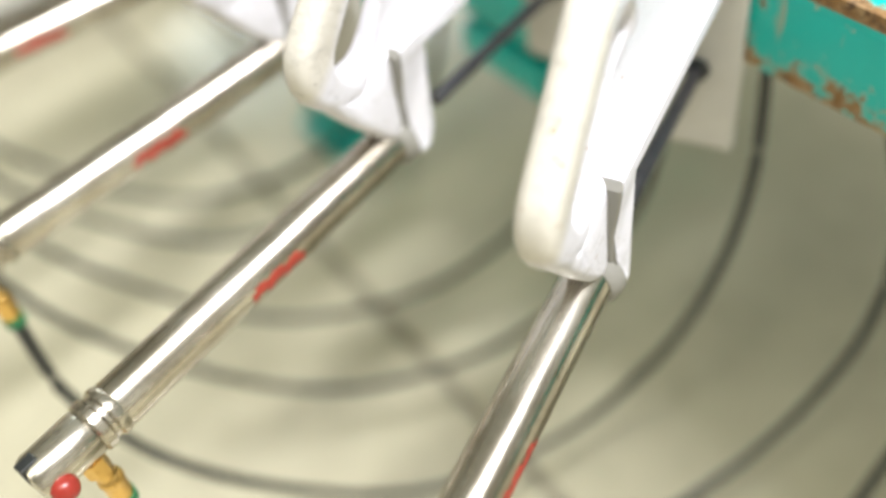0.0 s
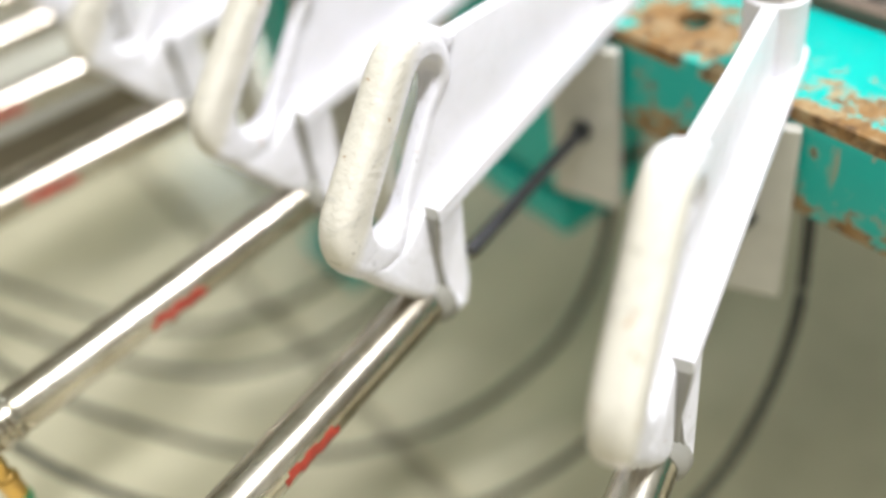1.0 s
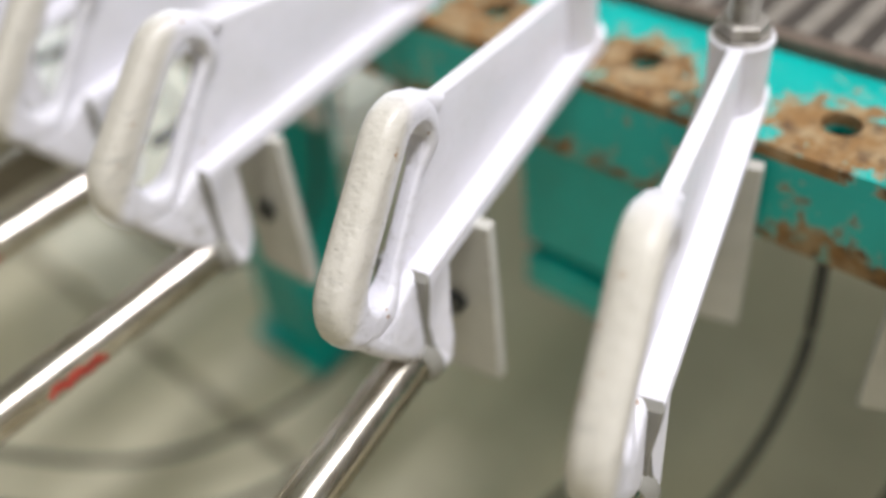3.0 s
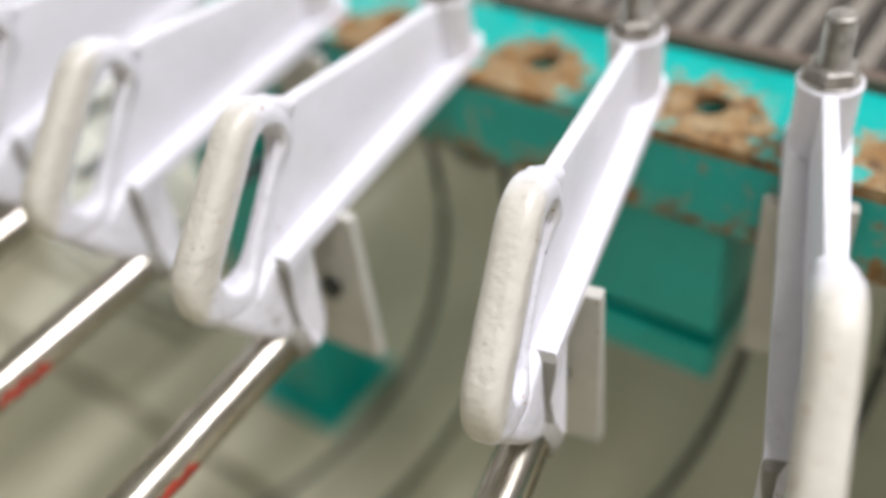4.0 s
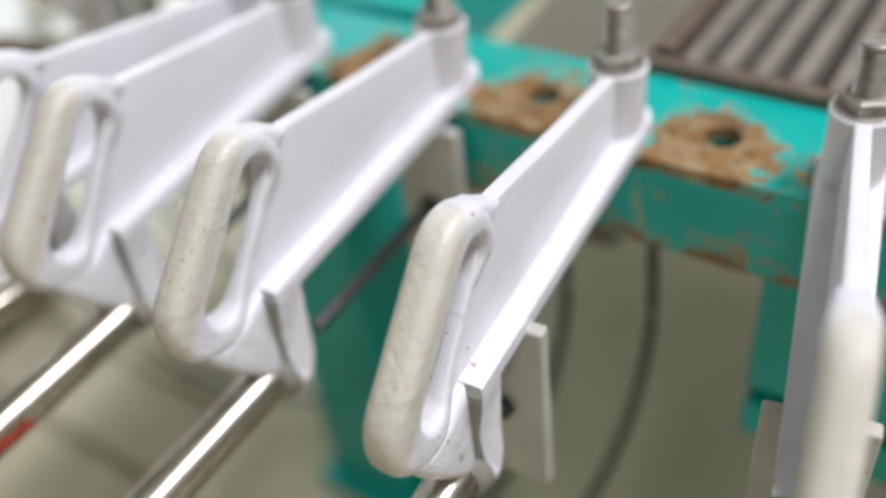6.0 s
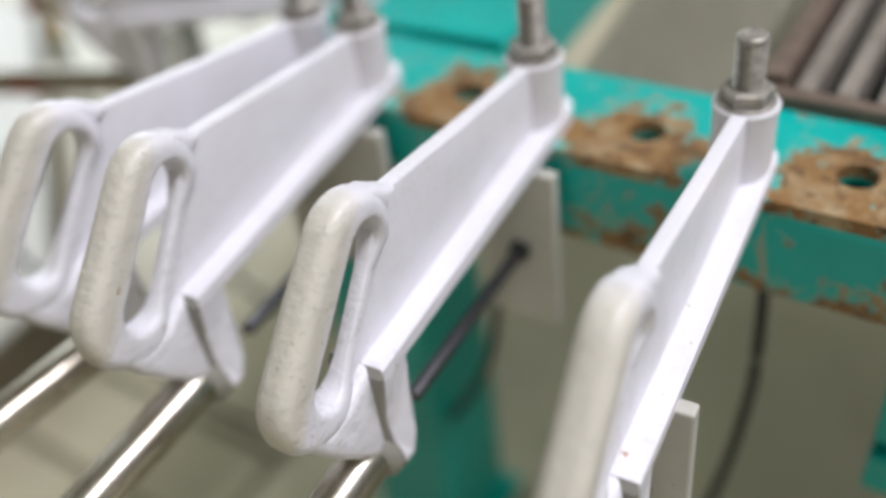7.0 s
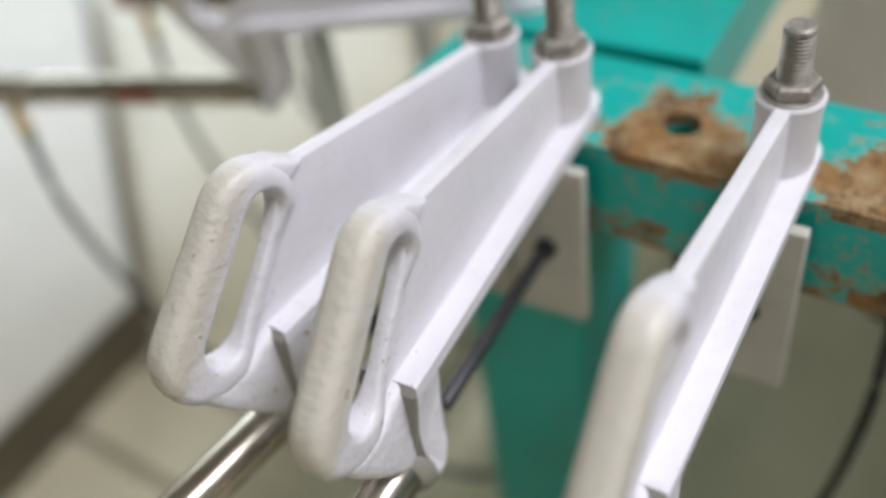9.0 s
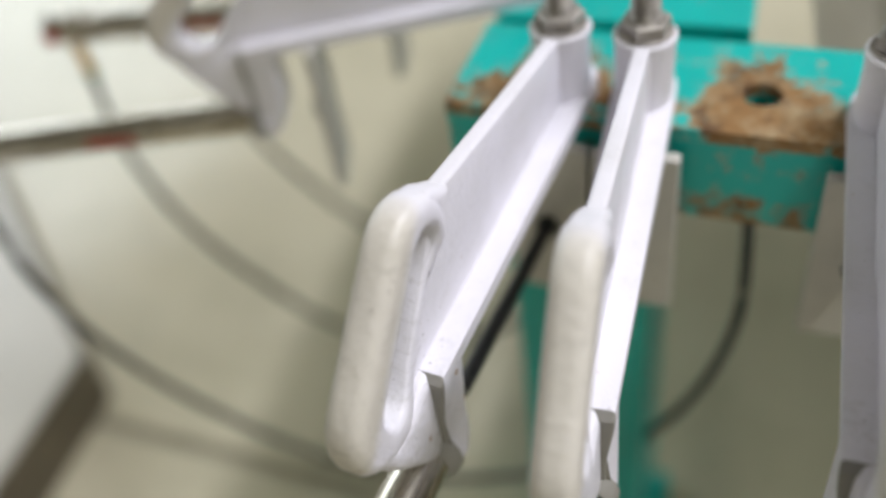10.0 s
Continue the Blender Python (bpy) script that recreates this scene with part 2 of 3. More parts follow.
def make_plain(name, c, rough=0.5, metal=0.0, var=0.25, scale=60.0, bump=0.15):
    k = Mat(name, c, rough, metal)
    dark = tuple(v * (1 - var) for v in c)
    k.colour(k.mix(k.ramp(k.noise(scale, 5), 0.35, 0.7), c, dark))
    k.bump(k.noise(scale * 4, 3), bump, 0.0006)
    return k.m


def make_floor():
    k = Mat("sealed_pale_floor", (0.5, 0.48, 0.4), 0.25)
    a = k.noise(3.5, 5, 0.6)
    b = k.noise(22, 5, 0.65)
    base = k.mix(k.ramp(a, 0.35, 0.7), (0.57, 0.53, 0.39), (0.46, 0.425, 0.30))
    base = k.mix(k.math("MULTIPLY", k.ramp(b, 0.5, 0.75), 0.35), base, (0.30, 0.27, 0.19))
    k.colour(base)
    k.rough(k.ramp(b, 0.3, 0.8, (0.13, 0.13, 0.13), (0.30, 0.30, 0.30)))
    k.bump(k.noise(60, 4), 0.1, 0.001)
    return k.m


WHITE = make_white()
# grey of the saddle, and of the shade painted on the clamp's end
CLAMP = make_grey_plate("grey_saddle_and_shaded_face", (0.27, 0.26, 0.23))
PLATE = make_grey_plate("pale_grey_plate", (0.52, 0.505, 0.455))
TEAL = make_teal("worn_teal_paint_on_beam", True)
TEAL2 = make_teal("teal_machine_paint", False)
CHROME = make_chrome()
ZINC = make_plain("dull_zinc_thread", (0.42, 0.39, 0.35), 0.5, 0.45, 0.5, 220)
BRASS = make_plain("brass", (0.78, 0.50, 0.16), 0.25, 1.0, 0.2, 90)
RED = make_plain("dark_red_knob", (0.30, 0.03, 0.02), 0.3, 0.0, 0.25, 80)
REDMARK = make_plain("red_print", (0.42, 0.05, 0.03), 0.5, 0.0, 0.45, 250)
GREEN = make_plain("green_collar", (0.02, 0.18, 0.07), 0.4)
BLACK = make_plain("black_rubber", (0.018, 0.020, 0.019), 0.38, 0.0, 0.3, 120)
ROD = make_plain("dark_oiled_rod", (0.06, 0.06, 0.065), 0.3, 0.6, 0.3, 150)
SLAT = make_plain("brown_grey_steel_slat", (0.32, 0.285, 0.245), 0.5, 0.3, 0.35, 70)
RAIL = make_plain("rust_brown_rail", (0.17, 0.125, 0.095), 0.7, 0.2, 0.4, 90, 0.4)
# near-black teal: shade in holes, slot and grate gaps, put into the colour
GAP_SHADE = make_plain("dark_teal_gap_shade", (0.008, 0.036, 0.032), 0.6, 0.0, 0.4, 30)
CREAM = make_plain("cream_sheet", (0.42, 0.40, 0.315), 0.3, 0.0, 0.15, 20)
WALL = make_plain("pale_wall_paint", (0.52, 0.50, 0.44), 0.7, 0.0, 0.08, 3)
CEILM = make_plain("white_ceiling", (0.55, 0.55, 0.53), 0.8, 0.0, 0.06, 3)
FLOORM = make_floor()
SIDE_SHADE = make_plain("brown_side_shade", (0.11, 0.09, 0.055), 0.6, 0.0, 0.3, 20)
DECK = make_plain("pale_deck", (0.60, 0.58, 0.51), 0.28, 0.0, 0.15, 6, 0.04)
GROUT = make_plain("dark_floor_joint", (0.31, 0.285, 0.21), 0.8, 0.0, 0.3, 40)


# ---------- room ----------
def room():
    base = empty("floor", pose(0, 0, FLOOR), "pale greenish-grey sealed floor of square slabs", "floor", kind="structure")
    part("joint_bed", box(-3.02, 3.02, -3.02, 3.02, -0.06, -0.006), GROUT, base)
    gap = 0.010
    # a narrow course of slabs runs under the side beam
    ys = [(-3.02, -2.50), (-2.50, -1.30), (-1.30, -0.102)]
    rows = [(a, b, [-3.02, -1.55, 1.05, 3.02]) for a, b in ys]
    rows += [(-0.102, -0.012, [-3.02, -1.55, -0.40]), (-0.012, 1.19, [-3.02, -1.55, -0.40]), (-0.102, 1.19, [-0.40, 1.05, 3.02])]
    rows += [(1.19, 2.39, [-3.02, -1.55, -0.40, 1.05, 3.02]), (2.39, 3.02, [-3.02, -1.55, -0.40, 1.05, 3.02])]
    for y0, y1, xs in rows:
        for x0, x1 in zip(xs, xs[1:]):
            part("slab", box(x0 + gap / 2, x1 - gap / 2, y0 + gap / 2, y1 - gap / 2, -0.03, 0, 0.002, 1), FLOORM, base)
    def wall(nm, *b):
        ob = new(nm, mesh_of(box(*b), nm))
        ob.data.materials.append(WALL)
        return tagged(ob, "plain pale painted workshop wall", "wall", kind="structure")
    z0 = FLOOR - 0.06
    wall("wall_east", 3.02, 3.17, -3.17, 3.17, z0, CEIL)
    wall("wall_south", -3.02, 3.02, -3.17, -3.02, z0, CEIL)
    wall("wall_north", -3.02, 3.02, 3.02, 3.17, z0, CEIL)
    bm = bmesh.new()
    add_box(bm, -3.17, -3.02, -3.17, 0.5, z0, CEIL)
    add_box(bm, -3.17, -3.02, 2.95, 3.17, z0, CEIL)
    add_box(bm, -3.17, -3.02, 0.5, 2.95, z0, 0.15)
    add_box(bm, -3.17, -3.02, 0.5, 2.95, 1.55, CEIL)
    w = new("wall_west", mesh_of(bm, "wall_west"))
    w.data.materials.append(WALL)
    tagged(w, "pale painted wall with a wide window", "wall", kind="structure")
    c = new("ceiling", mesh_of(box(-3.17, 3.17, -3.17, 3.17, CEIL, CEIL + 0.1), "ceiling"))
    c.data.materials.append(CEILM)
    tagged(c, "plain white workshop ceiling", "ceiling", kind="structure")


room()


# ---------- the machine's beam ----------
def plate_with_holes(x0, x1, y0, y1, z0, z1, holes, r, n=32):
    bm = bmesh.new()
    cuts = [x0] + [(a + b) / 2 for a, b in zip(holes, holes[1:])] + [x1]
    lo = []
    for i, h in enumerate(holes):
        xa, xb = cuts[i], cuts[i + 1]
        if i == 0:
            xa = h - 0.0425
        if i == len(holes) - 1:
            xb = h + 0.0425
        rings = {}
        for z in (z0, z1):
            inner, outer = [], []
            for k in range(n):
                a = 2 * math.pi * k / n
                c, s = math.cos(a), math.sin(a)
                inner.append(bm.verts.new((h + r * c, r * s, z)))
                sx = ((xb - h) if c > 0 else (h - xa)) / max(abs(c), 1e-6)
                sy = (y1 if s > 0 else -y0) / max(abs(s), 1e-6)
                q = min(sx, sy)
                outer.append(bm.verts.new((h + q * c, q * s, z)))
            for cx, cy in ((xa, y0), (xa, y1), (xb, y0), (xb, y1)):
                best = min(outer, key=lambda v: (v.co.x - cx) ** 2 + (v.co.y - cy) ** 2)
                best.co.x, best.co.y = cx, cy
            rings[z] = (inner, outer)
            for k in range(n):
                j = (k + 1) % n
                bm.faces.new((inner[k], inner[j], outer[j], outer[k]))
        for k in range(n):
            j = (k + 1) % n
            bm.faces.new((rings[z0][0][k], rings[z0][0][j], rings[z1][0][j], rings[z1][0][k]))
            a, b, c, d = rings[z0][1][k], rings[z0][1][j], rings[z1][1][j], rings[z1][1][k]
            if abs(a.co.x - b.co.x) > 1e-6:
                bm.faces.new((a, b, c, d))
        lo.append((xa, xb))
    add_box(bm, x0, lo[0][0], y0, y1, z0, z1)
    add_box(bm, lo[-1][1], x1, y0, y1, z0, z1)
    bmesh.ops.remove_doubles(bm, verts=bm.verts, dist=0.00001)
    return bm


HOLES = [-0.173, -0.0847, 0.0, 0.0835, 0.171]
Y0, Y1, BOT = -0.027, 0.036, -0.046


def machine():
    rig = empty("machine_frame", pose(0, 0, 0), "teal painted steel machine beam, chipped and rusty round its bolt holes", "machine frame")
    part("top_plate", plate_with_holes(-0.300, 0.75, Y0, Y1, -0.009, 0.0, HOLES, 0.0079), TEAL, rig, "teal top plate with rusty bolt holes")
    bm = box(-0.300, 0.75, Y0, Y0 + 0.008, BOT, -0.0085, 0.001)
    part("front_flange", bm, TEAL, rig)
    part("back_flange", box(-0.300, 0.75, Y1 - 0.008, Y1, BOT, -0.0085, 0.001), TEAL, rig)
    # painted dark so the bolt holes look shaded inside
    part("bottom_plate", box(-0.296, 0.75, Y0 + 0.0085, Y1 - 0.0085, BOT + 0.001, BOT + 0.005), GAP_SHADE, rig, "bottom plate of the beam, painted dark as the shade inside")
    # hanging box under the beam with a slot across its front
    bm = bmesh.new()
    add_box(bm, 0.030, 0.105, Y0 + 0.004, 0.040, -0.116, BOT + 0.001, 0.0015)
    add_box(bm, 0.030, 0.105, Y0 + 0.004, 0.040, -0.149, -0.127, 0.0015)
    part("hanging_box", bm, TEAL2, rig, "teal box with a dark slot across it")
    # set-back bar whose dark colour stands for the shade in the slot
    part("slot_bar", box(0.031, 0.104, Y0 + 0.024, 0.039, -0.1275, -0.1155), GAP_SHADE, rig, "bar deep in the slot, painted dark as the shade there")
    # leg down to the floor
    bm = bmesh.new()
    add_box(bm, -0.280, -0.212, -0.020, 0.048, FLOOR + 0.012, BOT + 0.001, 0.003)
    part("leg", bm, TEAL2, rig, "square teal leg standing on the floor")
    bm = box(-0.290, -0.202, -0.030, 0.058, FLOOR, FLOOR + 0.012, 0.002)
    part("foot_plate", bm, TEAL2, rig)
    # the arm of the frame that runs on behind
    bm = bmesh.new()
    add_box(bm, -0.0375, 0.0800, 0.0, 0.5, -0.046, 0.0, 0.002)
    side = part("side_beam", bm, TEAL2, rig)
    side.matrix_world = pose(-0.262, 0.0445, 0.0, 0, 0, 3)


machine()


def grate():
    g = empty("slatted_grate", pose(0, 0, 0), "brown-grey steel slatted grate in a rusty frame behind the beam", "grate")
    part("front_rail", box(-0.052, 0.75, Y1 + 0.001, Y1 + 0.009, -0.03, 0.006, 0.001), RAIL, g, "rust-brown edge rail")
    part("end_rail", box(-0.052, -0.042, Y1 + 0.010, 0.45, -0.03, 0.010, 0.001), RAIL, g)
    me = mesh_of(box(-0.0040, 0.0040, 0, 0.40, -0.026, 0, 0.001, 1), "slat")
    me.materials.append(SLAT)
    for i in range(47):
        ob = new("slat", me)
        ob.parent = g
        ob.location = (-0.0335 + i * 0.0165, Y1 + 0.0095, 0.006)
    # sheet added below the slats, its teal darkened to paint the gaps' shade
    part("tray", box(-0.052, 0.75, Y1 + 0.001, 0.45, -0.054, -0.046), GAP_SHADE, g, "teal tray under the slats, darkened as the shade in the gaps")


grate()


# ---------- swing arms ----------
# boss x and y, heading in degrees, gap between clamp and push plate
ARMS = [
    (0.2215, -0.0168, 26.45, 0.094),
    (0.1336, -0.0168, 17.60, 0.094),
    (0.0537, -0.0135, 12.00, 0.004),
    (-0.0397, -0.0190, 3.81, 0.004),
    (-0.1286, -0.0155, 2.34, 0.094),
    (-0.2176, -0.0171, 3.78, 0.094),
    (-0.2508, -0.0165, -4.96, 0.094),
]
AX = -0.050  # height of the cylinders' line


def casting():
    """The white arm; it points along -y from its boss."""
    bm = bmesh.new()
    def o(pts):
        return [(-u, z) for u, z in pts]
    # web
    add_slab(bm, o([(0.004, 0.0350), (0.06, 0.0415), (0.112, 0.0485), (0.1215, 0.0500), (0.1254, 0.0390), (0.1328, 0.0273), (0.1416, 0.0159), (0.1498, 0.0058), (0.1576, -0.0045), (0.1530, -0.0100), (0.1435, -0.008), (0.020, 0.006), (0.004, 0.006)]), 0.0031, 0.0016)
    # handle ring round its slot
    rim = []
    for u, z in stadium((0.1366, 0.0416), (0.1691, 0.0060), 0.0185, 0.0205):
        # on the web side the ring runs on inside the web
        s = (u - 0.1495) * 0.755 + (z - 0.0215) * 0.66
        t = (u - 0.1325) * 0.66 - (z - 0.0405) * 0.755
        k = 0.0010 * min(max(-s / 0.012, 0), 1) * min(max((t + 0.004) / 0.012, 0), 1)
        rim.append((-(u - 0.755 * k), z - 0.66 * k))
    add_slab(bm, rim, 0.0068, 0.0050,
             inner=[(-u, z) for u, z in stadium((0.1340, 0.0399), (0.1637, 0.0059), 0.0086, 0.0095)], layers=5, ri_r=0.0026)
    # the handle is thick outside its slot and thin on the web side
    for v in bm.verts:
        u, z = -v.co.y, v.co.z
        if abs(v.co.x) > 0.0031:
            s = (u - 0.1495) * 0.755 + (z - 0.0215) * 0.66
            t = (u - 0.1325) * 0.66 - (z - 0.0405) * 0.755
            a = min(max((s + 0.0025) / 0.009, 0), 1)
            b = min(max((t + 0.004) / 0.010, 0), 1)
            b *= min(max((0.058 - t) / 0.016, 0), 1)
            a = a * a * (3 - 2 * a)
            v.co.x *= 1 - 0.54 * (1 - a) * b
    # neck between rib and handle
    add_slab(bm, o([(0.1120, 0.0480), (0.1170, 0.0512), (0.122, 0.0550), (0.128, 0.0570), (0.1285, 0.0470), (0.1195, 0.0430)]), 0.0056, 0.0030)
    # lower body under the slot
    add_slab(bm, o([(0.1440, -0.004), (0.152, -0.0062), (0.159, -0.0104), (0.170, -0.0104), (0.1838, 0.0010), (0.1812, -0.0090), (0.1755, -0.0185), (0.1673, -0.0295), (0.1580, -0.0405), (0.1505, -0.0465), (0.1440, -0.0475)]), 0.0066, 0.0036)
    # flange along the lower edge, round at the boss
    prof = []
    for i in range(13):
        a = math.pi * i / 12
        prof.append((0.0125 * math.cos(a), 0.006 + 0.0125 * math.sin(a)))
    prof += [(-0.0108, -0.1455), (0.0108, -0.1455)]
    def lift(y):
        return 0.0082 + (y + 0.0185) * 0.098 if y < -0.0185 else 0.0082
    top = [bm.verts.new((x, y, lift(y) - 0.0005)) for x, y in prof]
    bot = [bm.verts.new((x, y, (lift(y) - 0.0060) if y < -0.02 else 0.0008)) for x, y in prof]
    bm.faces.new(top)
    bm.faces.new(bot[::-1])
    for i in range(len(prof)):
        j = (i + 1) % len(prof)
        bm.faces.new((top[i], top[j], bot[j], bot[i]))
    # boss
    add_lathe(bm, [(0.0114, 0.001), (0.0116, 0.03), (0.0121, 0.0335), (0.0123, 0.0348), (0.0117, 0.0358), (0.0080, 0.0360)], Matrix.Identity(4), 32)
    return bm


def clamp_block():
    bm = bmesh.new()
    pts = [(0.1455, -0.0045), (0.1455, -0.016), (0.1455, -0.026), (0.1455, -0.036), (0.1455, -0.043), (0.1455, -0.052), (0.143, -0.0570), (0.1375, -0.0565), (0.1330, -0.049), (0.1300, -0.043), (0.1295, -0.036), (0.1298, -0.026), (0.1304, -0.016), (0.1310, -0.004)]
    add_slab(bm, [(-u, z) for u, z in pts], 0.0108, 0.0010, layers=2)
    return waist(bm)


def waist(bm):
    """Draw the finger in between the flange and the tube."""
    for v in bm.verts:
        f = min(max((-0.006 - v.co.z) / 0.028, 0), 1) * min(max((v.co.z + 0.0525) / 0.010, 0), 1)
        v.co.x *= 1 - 0.27 * f * f * (3 - 2 * f)
    return bm


def clamp_face():
    bm = bmesh.new()
    zs = (-0.0042, -0.010, -0.016, -0.022, -0.029, -0.036, -0.043, -0.048, -0.056)
    pts = [(-0.1452, z) for z in zs] + [(-0.1478, z if z < -0.005 else -0.0068) for z in reversed(zs)]
    add_slab(bm, pts, 0.0111, 0.0010, layers=2)
    return waist(bm)


def stud():
    """Threaded stud: rings of thread, worn flat top."""
    prof = [(0.0052, 0.036)]
    z = 0.0395
    while z < 0.0598:
        prof += [(0.0057, z), (0.0050, z + 0.0007), (0.0057, z + 0.0014)]
        z += 0.0015
    prof += [(0.0054, 0.0618), (0.0044, 0.0627)]
    return add_lathe(bmesh.new(), prof, Matrix.Identity(4), 24)


def hex_nut():
    bm = bmesh.new()
    add_lathe(bm, [(0.0092, 0.0368), (0.0097, 0.0374), (0.0097, 0.0414), (0.0084, 0.0424)], Matrix.Rotation(0.3, 4, "Z"), 6)
    return bm


def washer():
    return add_lathe(bmesh.new(), [(0.0106, 0.0358), (0.0108, 0.0361), (0.0108, 0.0367), (0.0104, 0.0369)], Matrix.Identity(4), 28)


def build_arm(m):
    a = empty("swing_arm", m, "white enamelled cast arm with slotted handle on teal beam", "machine arm", "row of swing arms")
    ob = part("casting", casting(), WHITE, a, "", True)
    part("clamp_block", clamp_block(), WHITE, a)
    # thin grey plate paints the shaded end of the white block
    part("clamp_face", clamp_face(), CLAMP, a, "end face of the clamp block, painted grey as its shaded side")
    part("saddle", add_lathe(bmesh.new(), [(0.0100, 0.0), (0.0126, 0.001), (0.0118, 0.005), (0.0096, 0.0072)], Matrix.Translation((0, -0.1445, AX)) @ Matrix.Rotation(math.pi / 2, 4, "X"), 28), CLAMP, a, "grey saddle round the tube", True)
    part("stud", stud(), ZINC, a, "threaded steel stud")
    part("washer", washer(), ZINC, a)
    part("nut", hex_nut(), ZINC, a, "dull steel hex nut")
    return a


def along(u, r=0.0):
    """Lay a turned shape along the arm's own line, outwards from u."""
    return Matrix.Translation((0, -u, AX)) @ Matrix.Rotation(math.pi / 2, 4, "X")


def build_cylinder(m, gap):
    c = empty("air_cylinder", m, "polished steel air cylinder with brass fitting, clamped under its arm", "air cylinder", "row of air cylinders")
    R = 0.0093
    barrel = add_lathe(bmesh.new(), [(R * 0.9, 0.0), (R, 0.001), (R, 0.152), (R * 0.96, 0.1535)], along(0.146), 36)
    part("barrel", barrel, CHROME, c, "", True)
    part("ring", add_lathe(bmesh.new(), [(R * 0.98, 0), (R * 1.06, 0.001), (R * 1.06, 0.0035), (R * 0.93, 0.0045), (R * 0.93, 0.006), (R * 1.06, 0.007), (R * 1.06, 0.010), (R * 0.95, 0.011)], along(0.2995), 32), CHROME, c, "", True)
    cap = add_lathe(bmesh.new(), [(R * 0.9, 0), (R * 0.97, 0.001), (R * 0.97, 0.020), (R * 0.86, 0.0225), (R * 0.5, 0.023)], along(0.3105), 32)
    part("end_cap", cap, CHROME, c, "", True)
    part("cap_slot", box(-0.0022, 0.0022, -0.3338, -0.3275, AX + 0.001, AX + 0.0095, 0.0005), BLACK, c)
    kb = bmesh.new()
    bmesh.ops.create_uvsphere(kb, u_segments=20, v_segments=12, radius=0.0047, matrix=Matrix.Translation((0.0095, -0.328, AX - 0.0015)))
    part("knob", kb, RED, c, "dark red round knob", True)
    eb = bmesh.new()
    base = Vector((0.004, -0.316, AX - 0.006))
    add_tube(eb, [base, base + Vector((0.001, 0, -0.007))], 0.0046, 6)
    add_tube(eb, [base + Vector((0.001, 0, -0.005)), base + Vector((0.0015, 0.001, -0.013))], 0.0036, 16)
    bmesh.ops.create_uvsphere(eb, u_segments=16, v_segments=10, radius=0.0047, matrix=Matrix.Translation(base + Vector((0.0015, 0.001, -0.013))))
    add_tube(eb, [base + Vector((0.0015, 0.001, -0.013)), base + Vector((0.001, 0.001, -0.024))], 0.0042, 16)
    part("elbow", eb, BRASS, c, "brass elbow fitting", False)
    part("collar", add_tube(bmesh.new(), [base + Vector((0.001, 0.001, -0.0235)), base + Vector((0.001, 0.001, -0.028))], 0.0046, 16), GREEN, c, "green push-in collar")
    # red print on the barrel
    pb = bmesh.new()
    n = 6
    for u0, u1, a0, a1 in ((0.214, 0.2165, -0.40, 0.10), (0.2165, 0.2210, -0.30, 0.30), (0.2210, 0.2250, -0.42, 0.22), (0.2250, 0.2308, -0.20, 0.34), (0.2308, 0.2340, -0.38, 0.26), (0.2340, 0.2390, -0.10, 0.36), (0.2390, 0.2415, -0.22, 0.18)):
        grid = [[pb.verts.new((1.006 * R * math.cos(a0 + (a1 - a0) * i / n), -u, AX + 1.006 * R * math.sin(a0 + (a1 - a0) * i / n))) for i in range(n + 1)] for u in (u0, u1)]
        for i in range(n):
            pb.faces.new((grid[0][i], grid[0][i + 1], grid[1][i + 1], grid[1][i]))
    part("print_mark", pb, REDMARK, c, "worn red print")
    # rod and push plate
    yp = 0.118 - gap
    if gap > 0.02:
        part("rod", add_lathe(bmesh.new(), [(0.0030, 0), (0.0032, 0.0005), (0.0032, gap + 0.004), (0.003, gap + 0.005)], along(yp - 0.004), 16), ROD, c, "dark oiled piston rod", True)
    pl = bmesh.new()
    add_box(pl, -0.0175, 0.0175, -yp, -yp + 0.006, -0.092, -0.0065, 0.001)
    part("push_plate", pl, PLATE, c, "pale grey push plate")
    part("rod_nut", add_lathe(bmesh.new(), [(0.0050, 0), (0.0055, 0.0006), (0.0055, 0.0036), (0.005, 0.004)], along(yp), 6), BLACK, c)
    return c


def build_hose(m, bx, by=0.0, bulge=0.15):
    """Black hose that sags from the cylinder's fitting back to the beam, whose underside it meets at (bx, by)."""
    e = m @ Vector((0.005, -0.315, AX - 0.032))
    s = Vector((bx, by, BOT + 0.0008))
    def at(f, z):
        p = e.lerp(s, f)
        return Vector((p.x, p.y, z))
    sag = ((-0.005, -0.133), (0.02, -0.173), (0.07, -0.214), (0.165, -0.258), (0.33, -0.308), (0.50, -0.328), (0.70, -0.311), (0.865, -0.262), (0.955, -0.205), (1.0, -0.143), (1.006, -0.090))
    pts = [e] + [at(f + bulge * max(f - 0.5, 0) * (1.15 - f) * min((-0.05 - z) / 0.12, 1), z) for f, z in sag] + [s]
    h = new("air_hose", mesh_of(add_tube(bmesh.new(), spline(pts, 8), 0.0029, 10), "air_hose", True))
    h.data.materials.append(BLACK)
    tagged(h, "thin black rubber air hose sagging below the beam", "hose", "air hoses")
    part("ferrule", add_tube(bmesh.new(), [s + Vector((0, 0, 0.0002)), s + Vector((0, 0, -0.010))], 0.0036, 12), BLACK, h, "black end ferrule")
    return h


HOSE_ENDS = [0.345, 0.292, 0.236, 0.175, 0.112, -0.030, -0.080]
for (bx, by, yaw, gap), end in zip(ARMS, HOSE_ENDS):
    m = pose(bx, by, 0, 0, 0, yaw)
    build_arm(m)
    build_cylinder(m, gap)
    build_hose(m, end, 0.0, 0.15 if bx < 0.1 else 2.0)

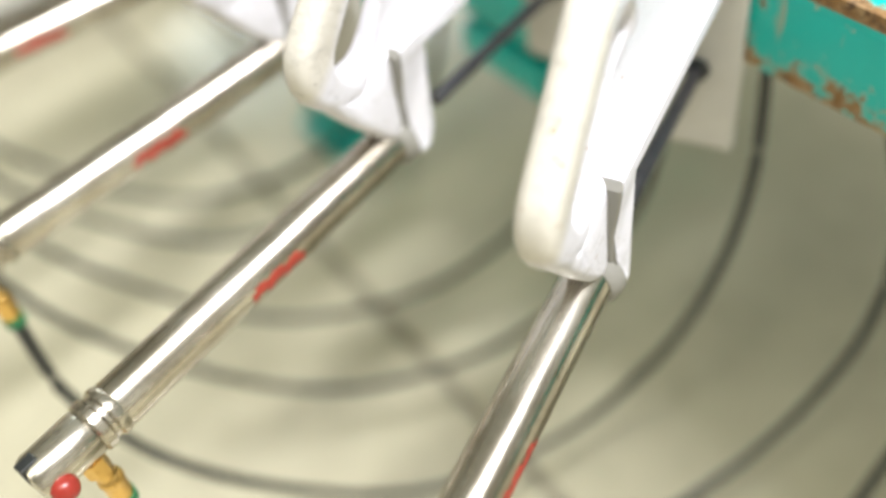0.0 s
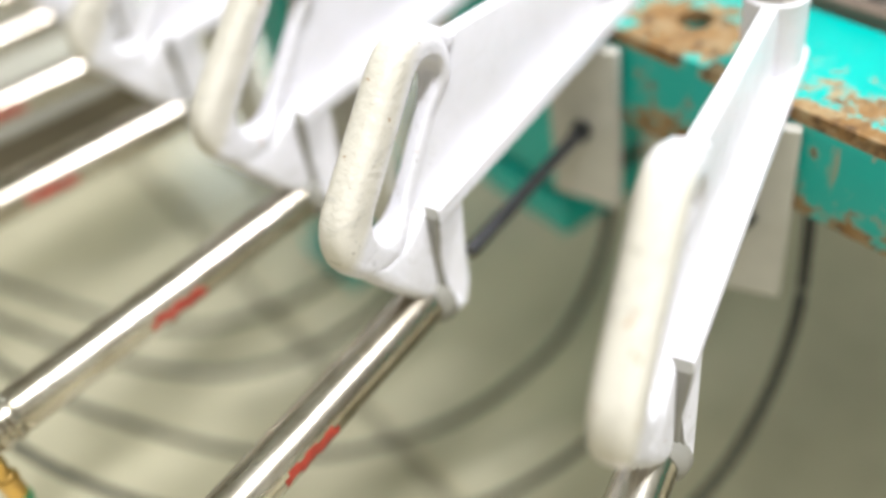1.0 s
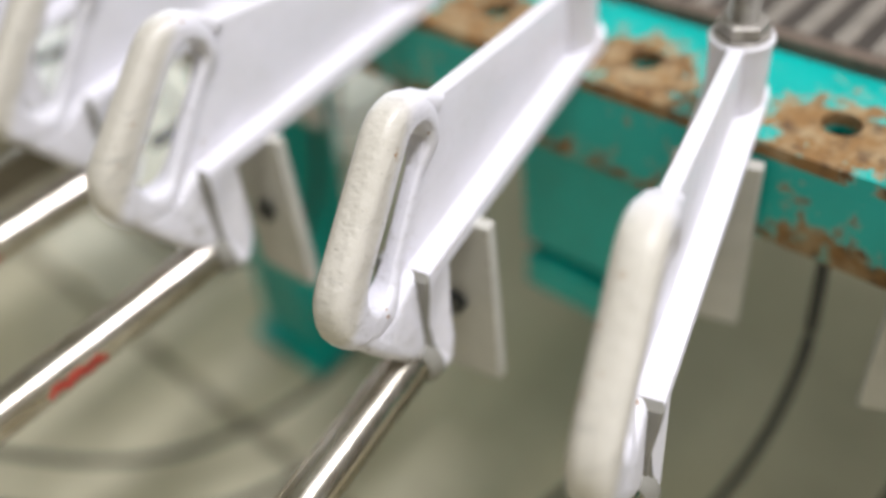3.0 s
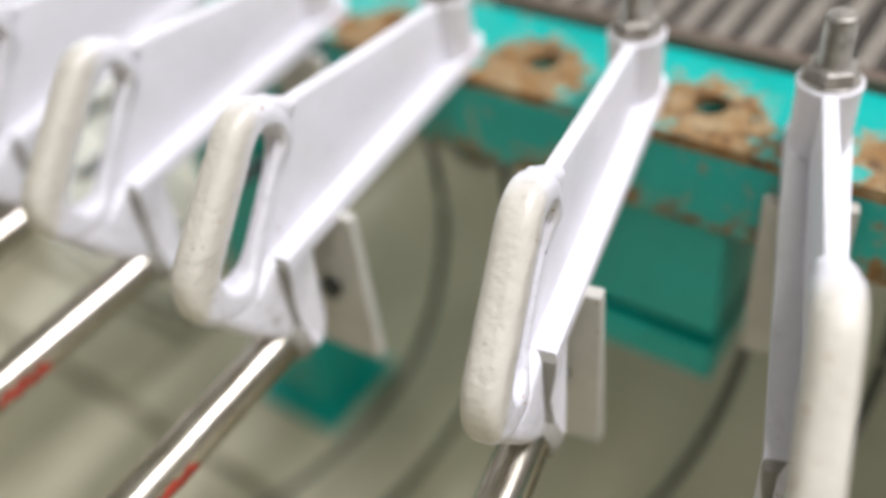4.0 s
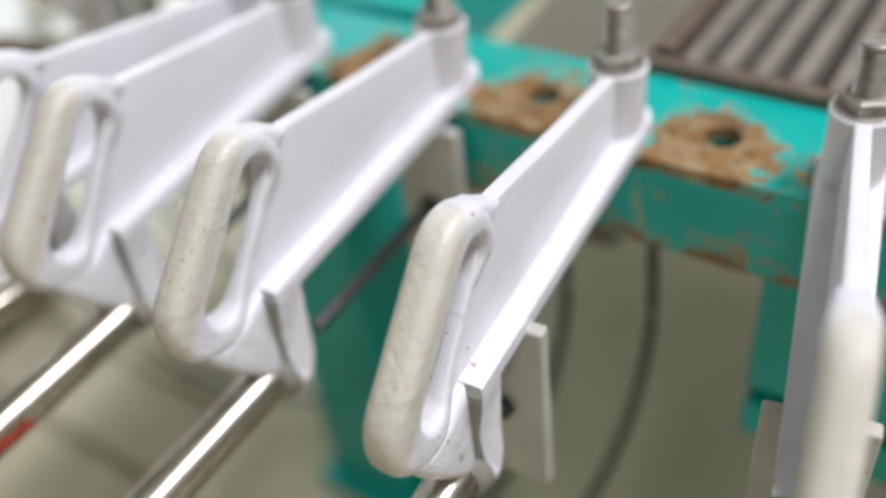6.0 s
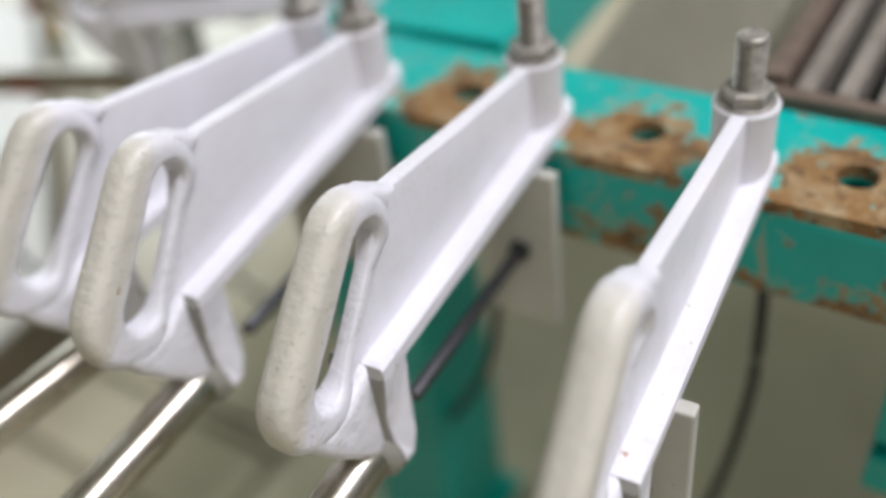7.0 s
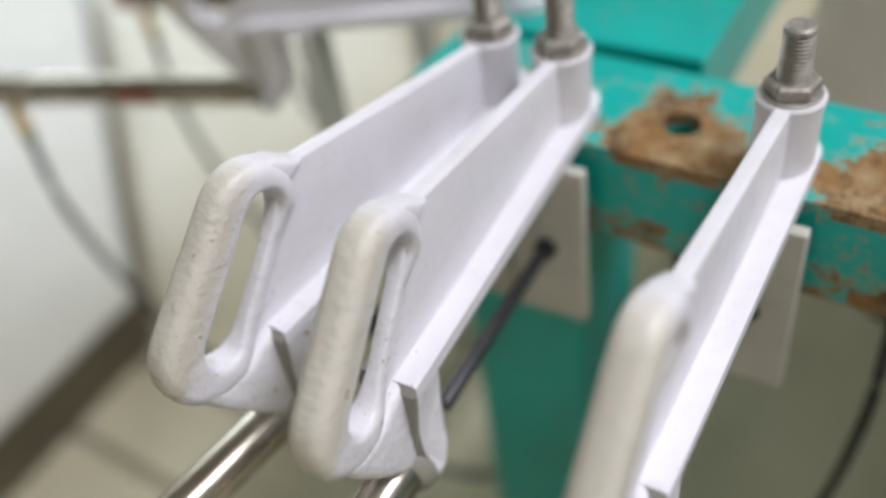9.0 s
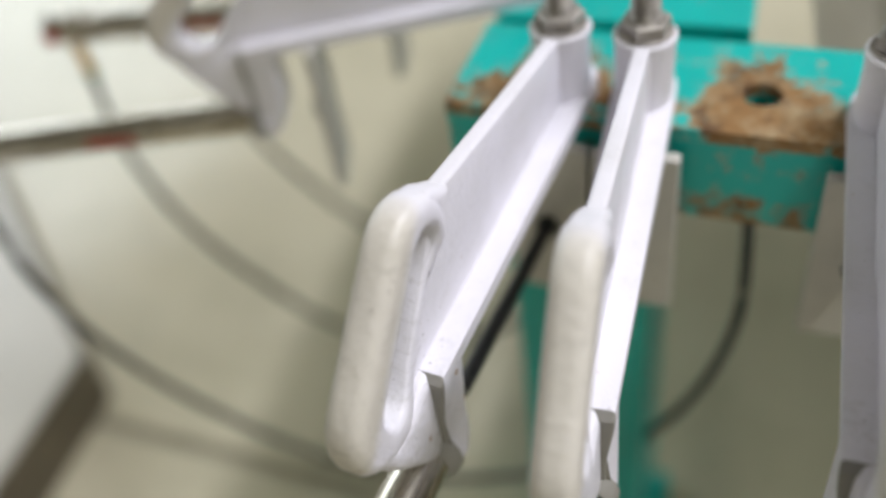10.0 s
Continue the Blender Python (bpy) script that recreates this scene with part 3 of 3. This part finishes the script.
# arms on the side beam, round the corner
for x, y, yaw, hose_end in ((-0.287, 0.064, -68.0, (-0.174, 0.0)), (-0.288, 0.156, -74.0, (-0.262, 0.10)), (-0.290, 0.246, -79.0, (-0.262, 0.19))):
    m = pose(x, y, 0, 0, 0, yaw)
    build_arm(m)
    build_cylinder(m, 0.004)
    build_hose(m, *hose_end)


# ---------- cream guard sheet beside the grate ----------
def guard():
    bm = bmesh.new()
    rows = []
    for i in range(15):
        f = i / 14
        x = -0.150 + 0.085 * f
        z = -0.030 - 0.09 * math.sin(f * math.pi * 0.6)
        rows.append([bm.verts.new((x - 0.05 * k, Y1 + 0.006 + 0.42 * k, z)) for k in (0, 0.33, 0.66, 1)])
    for a, b in zip(rows, rows[1:]):
        for i in range(3):
            bm.faces.new((a[i], a[i + 1], b[i + 1], b[i]))
    bmesh.ops.solidify(bm, geom=list(bm.faces), thickness=0.002)
    ob = new("guard_sheet", mesh_of(bm, "guard_sheet", True))
    ob.data.materials.append(CREAM)
    tagged(ob, "bent cream sheet between the side beam and grate", "guard sheet")


guard()


# ---------- low platform on the floor ----------
def platform():
    rim = [(-0.665, -0.50), (-0.668, -0.16), (-0.682, 0.014), (-0.815, 0.112), (-1.30, 0.48), (-1.75, 0.10), (-1.60, -0.55)]
    p = empty("floor_platform", pose(0, 0, FLOOR), "low pale platform on the floor, its sides painted dark as shade", "platform")
    def prism(grow, z0, z1):
        bm = bmesh.new()
        c = Vector((-1.2, -0.05))
        pts = [c + (Vector(q) - c) * grow for q in rim]
        a = [bm.verts.new((q.x, q.y, z0)) for q in pts]
        b = [bm.verts.new((q.x, q.y, z1)) for q in pts]
        bm.faces.new(a[::-1])
        bm.faces.new(b)
        for i in range(len(a)):
            j = (i + 1) % len(a)
            bm.faces.new((a[i], a[j], b[j], b[i]))
        return bm
    # dark brown stands for the shadow on the upright sides
    part("edge", prism(1.0, 0.0005, 0.055), SIDE_SHADE, p, "platform sides, painted brown as shade")
    part("deck", prism(0.985, 0.0545, 0.060), DECK, p, "pale cream deck")


platform()
